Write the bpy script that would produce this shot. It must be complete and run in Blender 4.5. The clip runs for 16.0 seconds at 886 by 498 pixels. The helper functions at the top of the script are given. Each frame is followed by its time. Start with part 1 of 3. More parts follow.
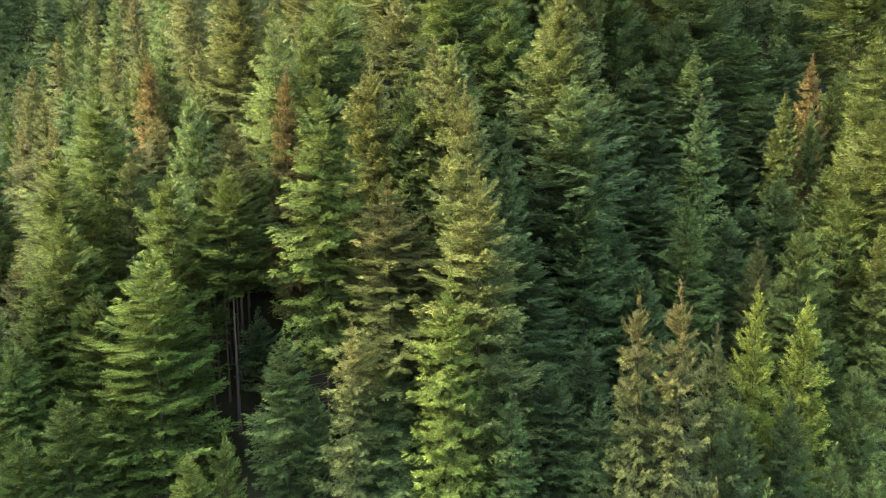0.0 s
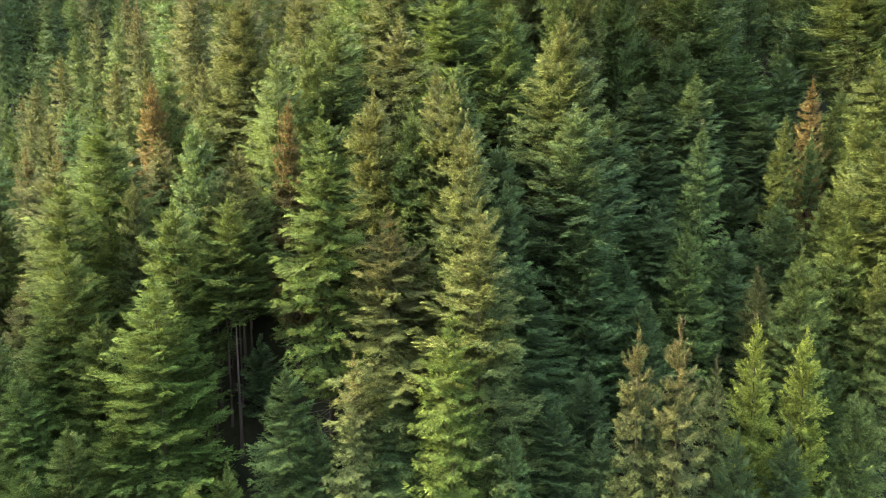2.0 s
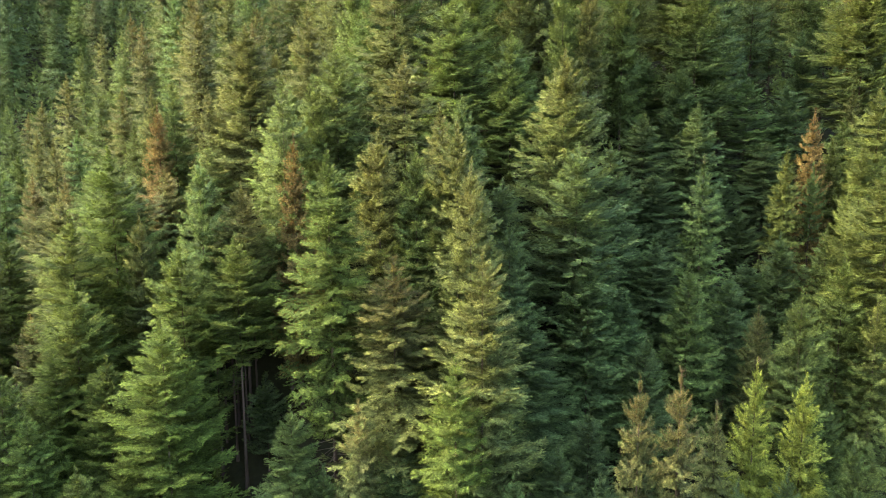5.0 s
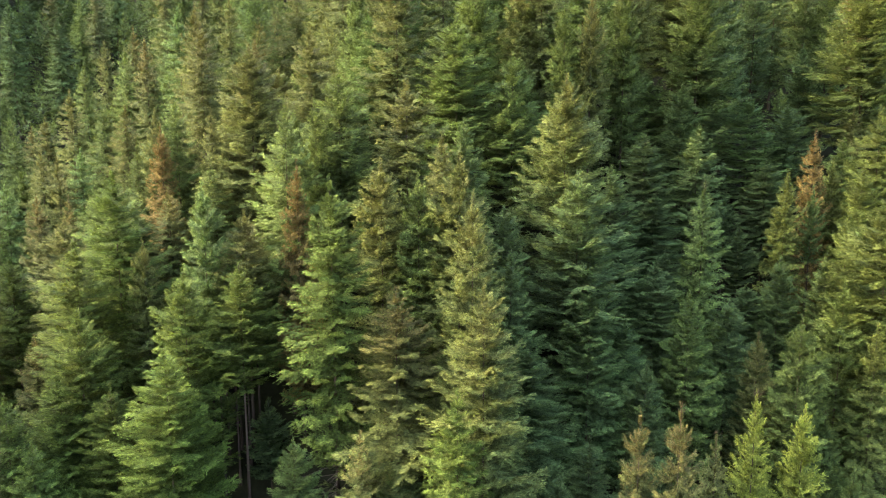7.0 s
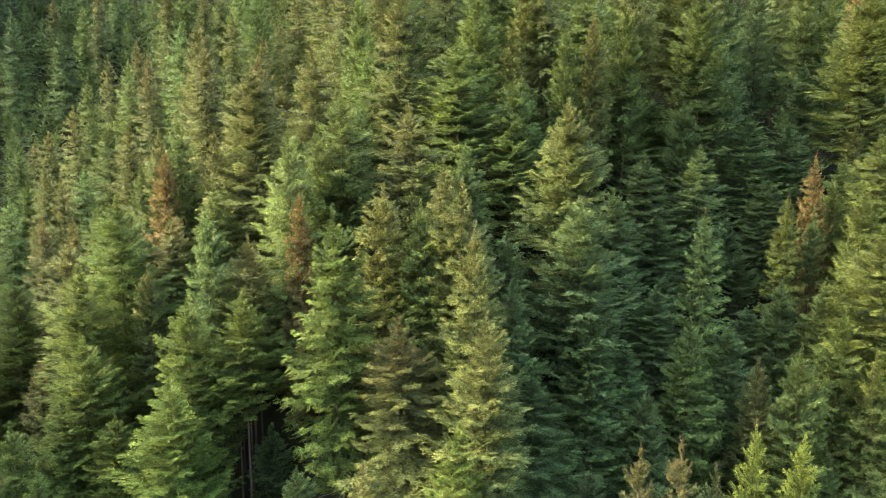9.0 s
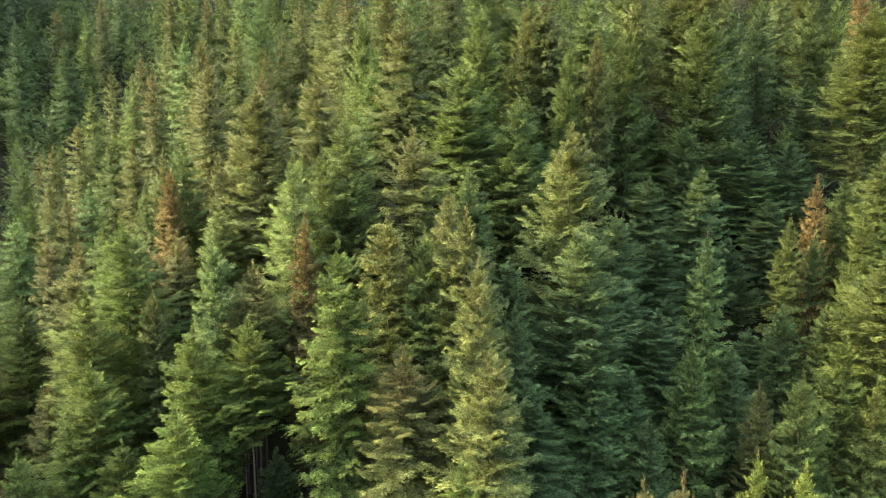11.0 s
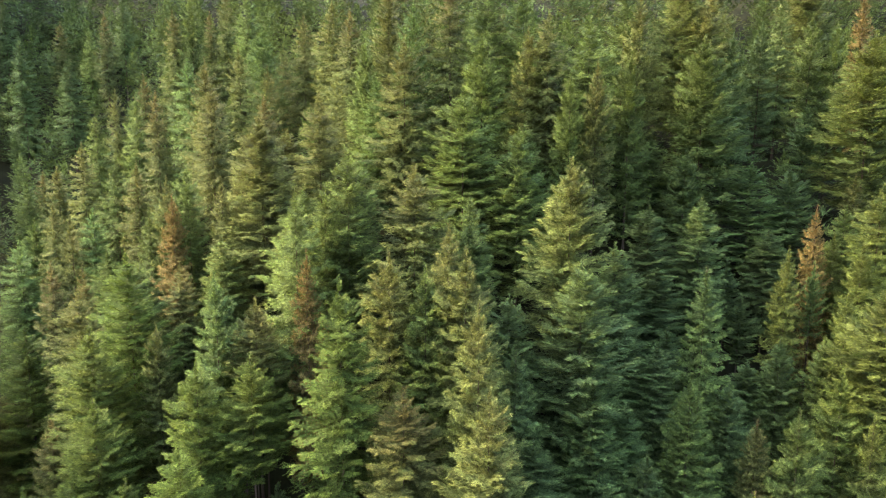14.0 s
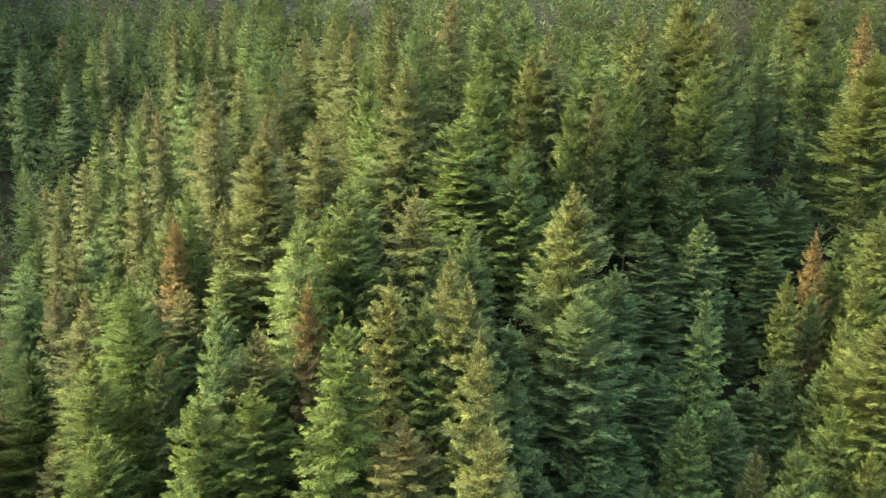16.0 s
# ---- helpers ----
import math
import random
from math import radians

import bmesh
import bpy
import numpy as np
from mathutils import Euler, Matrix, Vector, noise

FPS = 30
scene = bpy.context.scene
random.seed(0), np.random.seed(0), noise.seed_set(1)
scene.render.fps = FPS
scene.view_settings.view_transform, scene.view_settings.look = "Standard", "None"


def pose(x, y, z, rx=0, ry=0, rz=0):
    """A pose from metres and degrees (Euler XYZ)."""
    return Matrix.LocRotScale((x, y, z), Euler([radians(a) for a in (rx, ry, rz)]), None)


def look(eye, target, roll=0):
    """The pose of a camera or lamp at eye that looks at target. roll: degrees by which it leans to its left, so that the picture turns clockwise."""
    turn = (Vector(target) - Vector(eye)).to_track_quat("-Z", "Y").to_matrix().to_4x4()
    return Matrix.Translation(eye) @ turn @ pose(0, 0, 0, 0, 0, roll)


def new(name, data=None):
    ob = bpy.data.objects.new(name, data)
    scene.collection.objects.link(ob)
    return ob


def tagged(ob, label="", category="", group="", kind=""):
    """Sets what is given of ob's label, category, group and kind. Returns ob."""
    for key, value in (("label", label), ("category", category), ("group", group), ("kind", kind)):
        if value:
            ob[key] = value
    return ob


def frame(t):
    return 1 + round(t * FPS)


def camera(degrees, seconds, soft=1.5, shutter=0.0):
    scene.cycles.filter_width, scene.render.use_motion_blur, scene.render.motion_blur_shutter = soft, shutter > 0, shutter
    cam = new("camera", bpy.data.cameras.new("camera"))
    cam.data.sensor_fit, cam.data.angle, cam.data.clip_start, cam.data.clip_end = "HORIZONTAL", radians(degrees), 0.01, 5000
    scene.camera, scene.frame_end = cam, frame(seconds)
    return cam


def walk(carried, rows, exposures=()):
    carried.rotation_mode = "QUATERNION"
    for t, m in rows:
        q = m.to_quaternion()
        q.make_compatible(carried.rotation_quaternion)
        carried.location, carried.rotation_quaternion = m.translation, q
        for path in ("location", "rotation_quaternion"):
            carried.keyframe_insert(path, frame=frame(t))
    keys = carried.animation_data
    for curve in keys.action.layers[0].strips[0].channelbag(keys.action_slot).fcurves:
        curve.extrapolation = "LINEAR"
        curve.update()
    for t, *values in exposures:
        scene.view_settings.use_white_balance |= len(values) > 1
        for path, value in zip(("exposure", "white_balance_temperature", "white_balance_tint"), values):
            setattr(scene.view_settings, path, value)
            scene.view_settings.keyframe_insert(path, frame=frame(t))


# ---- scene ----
cam = camera(67.1, 16.0, soft=1.05)
METRES, EYE, TILT, LEAN, TURN = 12.0, 20.0, -7.8, 0.6, 0.0
ROWS = [
    (0.0, 0.0, 0.0, 0.0, 0.0, 0.0, -0.0),
    (0.5, -0.0005, -0.004, 0.0284, 0.02, -0.05, -0.03),
    (1.0, -0.001, -0.0083, 0.0616, 0.05, -0.09, -0.07),
    (1.5, -0.0015, -0.0119, 0.0919, 0.09, -0.12, -0.1),
    (2.0, -0.0005, -0.0167, 0.1243, 0.11, -0.17, -0.14),
    (2.5, -0.0003, -0.021, 0.1526, 0.13, -0.21, -0.16),
    (3.0, -0.0011, -0.025, 0.1813, 0.16, -0.23, -0.19),
    (3.5, -0.0035, -0.0287, 0.2097, 0.18, -0.27, -0.22),
    (4.0, -0.0048, -0.0336, 0.2419, 0.22, -0.32, -0.27),
    (6.5, -0.012, -0.0563, 0.4006, 0.33, -0.59, -0.43),
    (7.0, -0.0129, -0.0604, 0.4328, 0.35, -0.63, -0.46),
    (7.5, -0.0126, -0.0645, 0.464, 0.4, -0.69, -0.49),
    (8.0, -0.015, -0.0691, 0.4943, 0.4, -0.71, -0.52),
    (8.5, -0.0157, -0.0731, 0.5233, 0.42, -0.74, -0.56),
    (9.0, -0.0195, -0.0778, 0.555, 0.43, -0.76, -0.59),
    (11.5, -0.0346, -0.0994, 0.706, 0.54, -0.97, -0.73),
    (12.0, -0.0336, -0.103, 0.7358, 0.57, -1.01, -0.76),
    (12.5, -0.0328, -0.1065, 0.765, 0.59, -1.04, -0.79),
    (13.0, -0.0319, -0.1108, 0.7977, 0.61, -1.09, -0.82),
    (13.5, -0.0313, -0.1149, 0.8277, 0.64, -1.13, -0.85),
    (14.0, -0.0309, -0.1189, 0.8579, 0.66, -1.17, -0.88),
    (14.5, -0.031, -0.1225, 0.8873, 0.68, -1.22, -0.91),
    (15.0, -0.0316, -0.1265, 0.9205, 0.69, -1.26, -0.94),
    (15.5, -0.0333, -0.1306, 0.9527, 0.71, -1.31, -0.97),
    (16.0, -0.034, -0.1354, 0.9891, 0.73, -1.36, -1.01),
]
walk(cam, [(t, pose(0, 0, EYE, TILT, LEAN, TURN) @ pose(METRES * x, METRES * y, METRES * z, 90 + pitch, roll, yaw)) for t, x, y, z, yaw, pitch, roll in ROWS], exposures=[(0.0, 3.85), (16.0, 3.73)])

# ---- sky, sun ----
SUN_AZIMUTH, SUN_HEIGHT = 274.0, 30.0          # degrees: bearing from the +y axis, clockwise, and height over the horizon
world = bpy.data.worlds.new("sky")
scene.world = world
world.use_nodes = True
wn = world.node_tree.nodes
sky = wn.new("ShaderNodeTexSky")
sky.sky_type, sky.sun_disc = "NISHITA", False
sky.sun_elevation, sky.sun_rotation = radians(SUN_HEIGHT), radians(SUN_AZIMUTH)
sky.air_density, sky.dust_density, sky.ozone_density = 1.0, 3.0, 0.6
wn["Background"].inputs["Strength"].default_value = 0.15
world.node_tree.links.new(sky.outputs["Color"], wn["Background"].inputs["Color"])

sun_data = bpy.data.lights.new("sun", "SUN")
sun_data.energy, sun_data.angle, sun_data.color = 0.80, radians(2.5), (1.0, 0.89, 0.52)
sun = new("sun", sun_data)
az, el = radians(SUN_AZIMUTH), radians(SUN_HEIGHT)
to_sun = Vector((math.sin(az) * math.cos(el), math.cos(az) * math.cos(el), math.sin(el)))
sun.matrix_world = look(to_sun * 300, (0, 0, 0))

# ---- materials ----


def material(name):
    mat = bpy.data.materials.new(name)
    mat.use_nodes = True
    tree = mat.node_tree
    tree.nodes.clear()
    return mat, tree.nodes, tree.links


def mixed(nodes, links, mode, factor, a, b):
    node = nodes.new("ShaderNodeMix")
    node.data_type, node.blend_type = "RGBA", mode
    for socket, value in ((node.inputs["Factor"], factor), (node.inputs["A"], a), (node.inputs["B"], b)):
        if hasattr(value, "links"):
            links.new(value, socket)
        else:
            socket.default_value = value
    return node.outputs["Result"]


def ramp(nodes, links, source, low, high):
    node = nodes.new("ShaderNodeMapRange")
    node.inputs["From Min"].default_value, node.inputs["From Max"].default_value = low, high
    links.new(source, node.inputs["Value"])
    return node.outputs["Result"]


def noise_node(nodes, links, coords, scale, detail=3.0):
    node = nodes.new("ShaderNodeTexNoise")
    node.inputs["Scale"].default_value, node.inputs["Detail"].default_value = scale, detail
    links.new(coords, node.inputs["Vector"])
    return node.outputs["Fac"]


def product(nodes, links, a, b, kind="MULTIPLY"):
    node = nodes.new("ShaderNodeMath")
    node.operation, node.use_clamp = kind, True
    for socket, value in zip(node.inputs, (a, b)):
        if hasattr(value, "links"):
            links.new(value, socket)
        else:
            socket.default_value = value
    return node.outputs[0]


def needle_material():
    """Conifer needles: the tree's own hue, paler young shoots at the twig ends, browned old wood inside, brown patches on ailing trees."""
    mat, nodes, links = material("needles")
    info, coords, uv = nodes.new("ShaderNodeObjectInfo"), nodes.new("ShaderNodeTexCoord"), nodes.new("ShaderNodeSeparateXYZ")
    geometry = nodes.new("ShaderNodeNewGeometry")
    links.new(coords.outputs["UV"], uv.inputs[0])
    along_twig, along_branch = uv.outputs[0], uv.outputs[1]
    patch = noise_node(nodes, links, coords.outputs["Object"], 0.9, 2.0)
    grain = noise_node(nodes, links, coords.outputs["Object"], 9.0, 3.0)
    clump = noise_node(nodes, links, coords.outputs["Object"], 2.4, 2.0)
    colour = info.outputs["Color"]
    # old needles near the stem
    old = product(nodes, links, ramp(nodes, links, along_branch, 0.55, 0.05), 0.40)
    colour = mixed(nodes, links, "MULTIPLY", old, colour, (0.62, 0.52, 0.42, 1))
    # young shoots
    young = product(nodes, links, product(nodes, links, ramp(nodes, links, along_twig, 0.35, 1.0), ramp(nodes, links, along_branch, 0.3, 1.0)), 0.75)
    bright = mixed(nodes, links, "MULTIPLY", 1.0, colour, (1.6, 1.48, 0.92, 1))
    colour = mixed(nodes, links, "MIX", young, colour, bright)
    # browned needles and cones, by the tree's share of them
    local = nodes.new("ShaderNodeSeparateXYZ")
    links.new(coords.outputs["Object"], local.inputs[0])
    high = product(nodes, links, product(nodes, links, ramp(nodes, links, local.outputs[2], -6.0, -1.5), 0.82), 0.18, "ADD")
    share = product(nodes, links, product(nodes, links, ramp(nodes, links, patch, 0.30, 0.62), info.outputs["Alpha"]), high)
    colour = mixed(nodes, links, "MIX", share, colour, (0.138, 0.094, 0.031, 1))
    # shoot by shoot, and fine grain
    vary = nodes.new("ShaderNodeHueSaturation")
    links.new(colour, vary.inputs["Color"])
    value = nodes.new("ShaderNodeMapRange")
    value.inputs["To Min"].default_value, value.inputs["To Max"].default_value = 0.65, 1.35
    links.new(geometry.outputs["Random Per Island"], value.inputs["Value"])
    links.new(value.outputs["Result"], vary.inputs["Value"])
    hue = nodes.new("ShaderNodeMapRange")
    hue.inputs["To Min"].default_value, hue.inputs["To Max"].default_value = 0.488, 0.508
    links.new(patch, hue.inputs["Value"])
    links.new(hue.outputs["Result"], vary.inputs["Hue"])
    speckle = nodes.new("ShaderNodeMapRange")
    speckle.inputs["From Min"].default_value, speckle.inputs["From Max"].default_value = 0.3, 0.7
    speckle.inputs["To Min"].default_value, speckle.inputs["To Max"].default_value = 0.55, 1.4
    links.new(grain, speckle.inputs["Value"])
    scaled = nodes.new("ShaderNodeVectorMath")
    scaled.operation = "SCALE"
    links.new(vary.outputs["Color"], scaled.inputs[0])
    uneven = nodes.new("ShaderNodeMapRange")
    uneven.inputs["From Min"].default_value, uneven.inputs["From Max"].default_value = 0.36, 0.64
    uneven.inputs["To Min"].default_value, uneven.inputs["To Max"].default_value = 0.66, 1.34
    links.new(clump, uneven.inputs["Value"])
    both_scales = nodes.new("ShaderNodeMath")
    both_scales.operation = "MULTIPLY"
    links.new(speckle.outputs["Result"], both_scales.inputs[0])
    links.new(uneven.outputs["Result"], both_scales.inputs[1])
    links.new(both_scales.outputs[0], scaled.inputs["Scale"])
    leaf, through_leaf, both, out = (nodes.new(n) for n in ("ShaderNodeBsdfPrincipled", "ShaderNodeBsdfTranslucent", "ShaderNodeMixShader", "ShaderNodeOutputMaterial"))
    leaf.inputs["Roughness"].default_value = 0.55
    leaf.inputs["Specular IOR Level"].default_value = 0.07
    links.new(scaled.outputs[0], leaf.inputs["Base Color"])
    links.new(scaled.outputs[0], through_leaf.inputs["Color"])
    both.inputs["Fac"].default_value = 0.30
    links.new(leaf.outputs[0], both.inputs[1])
    links.new(through_leaf.outputs[0], both.inputs[2])
    links.new(both.outputs[0], out.inputs["Surface"])
    return mat


def rough_material(name, dark, light, scale, stretch=(1, 1, 1), bump=0.4):
    """A matt natural surface: two tones at two scales and a fine relief."""
    mat, nodes, links = material(name)
    coords, mapping = nodes.new("ShaderNodeTexCoord"), nodes.new("ShaderNodeMapping")
    mapping.inputs["Scale"].default_value = stretch
    links.new(coords.outputs["Object"], mapping.inputs["Vector"])
    coarse = noise_node(nodes, links, mapping.outputs[0], scale, 4.0)
    fine = noise_node(nodes, links, mapping.outputs[0], scale * 9, 4.0)
    colour = mixed(nodes, links, "MIX", ramp(nodes, links, coarse, 0.3, 0.7), dark, light)
    colour = mixed(nodes, links, "OVERLAY", 0.6, colour, mixed(nodes, links, "MIX", fine, (0.2, 0.2, 0.2, 1), (0.8, 0.8, 0.8, 1)))
    relief = nodes.new("ShaderNodeBump")
    relief.inputs["Strength"].default_value = bump
    links.new(fine, relief.inputs["Height"])
    surface, out = nodes.new("ShaderNodeBsdfPrincipled"), nodes.new("ShaderNodeOutputMaterial")
    surface.inputs["Roughness"].default_value = 0.95
    surface.inputs["Specular IOR Level"].default_value = 0.1
    links.new(colour, surface.inputs["Base Color"])
    links.new(relief.outputs[0], surface.inputs["Normal"])
    links.new(surface.outputs[0], out.inputs["Surface"])
    return mat


NEEDLES = needle_material()
BARK = rough_material("bark", (0.034, 0.023, 0.017, 1), (0.080, 0.055, 0.041, 1), 5.0, (1, 1, 0.25))
DEAD_WOOD = rough_material("dead_wood", (0.07, 0.052, 0.038, 1), (0.16, 0.125, 0.095, 1), 6.0)
SHOOT_BARK = rough_material("shoot_bark", (0.055, 0.036, 0.020, 1), (0.10, 0.068, 0.038, 1), 8.0)
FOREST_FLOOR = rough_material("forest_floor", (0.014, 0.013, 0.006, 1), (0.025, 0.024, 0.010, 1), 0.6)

# ---- the hillside ----
SWELLS = [  # x, y, height of each broad swell or dip of the slope
    # The swell at (-32, 23) is added out of view to shade the lower left.
    (-40, 45, -2.6), (-32, 23, 4.5), (-60, 45, -1.0), (-60, 65, -1.0), (-60, 85, -1.0), (-40, 25, -1.0),
    (-20, 25, 1.9), (-20, 45, 2.3), (-20, 65, 2.0), (-20, 85, 1.4), (0, 25, 4.2), (0, 45, 6.1), (0, 65, 2.8),
    (20, 25, -4.9), (20, 45, -0.6), (20, 65, 3.8), (40, 25, -2.0), (40, 45, -0.9), (40, 65, -1.1), (40, 85, -1.2)]


def canopy(x, y):
    """Height of the treetops' general level."""
    up = y if y < 100 else 100 + 70 * (1 - math.exp(-(y - 100) / 70))
    up = up if up > 0 else -25 * (1 - math.exp(up / 25))
    z = -9 + 0.738 * up + 0.152 * 70 * math.tanh(x / 70)
    for cx, cy, h in SWELLS:
        z += h * math.exp(-((x - cx) ** 2 + (y - cy) ** 2) / 450)
    z += 6 * math.exp(-((x + 33) / 8) ** 2 - ((y - 24) / 9) ** 2)                # unseen knoll added to shade the left foot of the stand
    return z + 30 * math.exp(-((x + 86) / 15) ** 2 - ((y - 95) / 26) ** 2)      # unseen shoulder added left of the view to shade the far bank


def ground_height(x, y):
    return canopy(x, y) - 16.5 + 0.5 * noise.noise((x * 0.12, y * 0.12, 0)) + 0.2 * noise.noise((x * 0.5, y * 0.5, 3))


def spaced(fine, step, far):
    """Even steps up to fine, then ever wider ones out to far."""
    values, gap = list(np.arange(0, fine + 1, step)), step
    while values[-1] < far:
        gap *= 1.35
        values.append(values[-1] + gap)
    return values


side = spaced(90, 2.0, 2500)
xs = [-v for v in reversed(side[1:])] + side
ys = [40 - v for v in reversed(side[1:])] + [40 + v for v in side]
verts = [(x, y, ground_height(x, y)) for y in ys for x in xs]
n = len(xs)
faces = [(j * n + i, j * n + i + 1, j * n + n + i + 1, j * n + n + i) for j in range(len(ys) - 1) for i in range(n - 1)]
ground_mesh = bpy.data.meshes.new("ground")
ground_mesh.from_pydata(verts, [], faces)
ground_mesh.polygons.foreach_set("use_smooth", [True] * len(faces))
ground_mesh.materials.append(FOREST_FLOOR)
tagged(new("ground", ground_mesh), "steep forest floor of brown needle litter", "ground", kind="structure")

# ---- spruces ----
rng = np.random.default_rng(7)


def kite(root, tip, width, drop, up=(0, 0, 1)):
    """A folded needle spray from root to tip: four corners, the sides dropped below the rib."""
    root, tip, up = np.array(root, float), np.array(tip, float), np.array(up, float)
    way = tip - root
    across = np.cross(way, up)
    size = np.linalg.norm(across)
    across = across / size if size > 1e-6 else np.array((1.0, 0, 0))
    mid = root + way * 0.42 - up * drop
    return [root, mid + across * width, tip, mid - across * width]


def branch_template(length, pairs, subs, sag, shoot, spread):
    """One flat-fanned branch along +x: side twigs in pairs, each set with short needled shoots on both sides.
    Gives the corners (4 a spray) and the place of each corner along twig and branch."""
    corners, place = [], []

    def add(k, s, u0=0.0, u1=1.0):
        corners.extend(k)
        place.extend([(u0, s), (0.5 * (u0 + u1), s), (u1, s), (0.5 * (u0 + u1), s)])

    def axis(s):
        return np.array((length * s, 0.0, length * (0.16 * s * s * s - sag * math.sin(math.pi * 0.95 * s))))   # sagging, the end turned up

    for i in range(pairs):
        for hand in (-1, 1):
            s = min(0.98, 0.08 + 0.9 * (i + 0.5 + rng.uniform(-0.35, 0.35)) / pairs)
            root = axis(s)
            l = length * spread * (math.sin(math.pi * (0.12 + 0.78 * s)) ** 0.8 + 0.05) * rng.uniform(0.65, 1.2) + 0.05
            turn = radians(rng.uniform(40, 68) * (1 - 0.4 * s))
            way = np.array((math.cos(turn), hand * math.sin(turn), rng.uniform(-0.22, 0.16)))
            add(kite(root, root + l * way, 0.07 * shoot + 0.01 * l if subs else 0.17 * l, l * 0.04), s, 0.0, 0.8)
            if not subs:
                continue
            count = max(1, round(subs * min(1.3, l / (0.22 * 2.4) + 0.25)))
            for j in range(count):
                f = (j + 0.9) / (count + 0.2)
                for h in (-1, 1):
                    base = root + way * l * min(1.0, f + rng.uniform(-0.12, 0.12))
                    bend = math.atan2(way[1], way[0]) + h * radians(rng.uniform(18, 58))
                    m = shoot * rng.uniform(0.7, 1.3)
                    add(kite(base, base + m * np.array((math.cos(bend), math.sin(bend), rng.uniform(-0.25, 0.45))), m * 0.17, m * 0.12), s, 0.25 + 0.3 * f)
    tufts = round(pairs * 2.2) if subs else 2
    for i in range(tufts):                                # short shoots on the upper side
        s = 0.10 + 0.88 * (i + rng.random()) / tufts
        m = shoot * rng.uniform(0.7, 1.2)
        add(kite(axis(s), axis(s) + m * np.array((0.8, rng.uniform(-0.7, 0.7), rng.uniform(0.3, 0.9))), m * 0.18, m * 0.1), s, 0.3)
    for h in (-0.45, 0.0, 0.45) if subs else (0.0,):      # the forked end
        add(kite(axis(0.95), axis(0.95) + shoot * (1.6 if h == 0 else 1.1) * np.array((1.0, h, 0.3)), shoot * 0.18, 0.02), 1.0, 0.4)
    return np.array(corners), np.array(place)


def branch_set(pairs, subs, sag, shoot, spread=0.26):
    """Branches of several lengths, three of each."""
    return {l: [branch_template(l, max(3, round(pairs * f)), subs, sag, shoot * (0.42 + 0.58 * min(1, l / 1.5)), spread) for _ in range(3)]
            for l, f in ((0.35, 0.3), (0.8, 0.55), (1.5, 0.8), (2.4, 1.0), (3.6, 1.3))}


SETS = {("near", "plated"): branch_set(13, 5, 0.08, 0.17), ("near", "weeping"): branch_set(13, 5, 0.15, 0.17, 0.24),
        ("mid", "plated"): branch_set(10, 4, 0.08, 0.21), ("mid", "weeping"): branch_set(10, 4, 0.15, 0.21, 0.24),
        ("far", "plated"): branch_set(9, 3, 0.06, 0.23), ("far", "weeping"): branch_set(9, 3, 0.10, 0.23)}


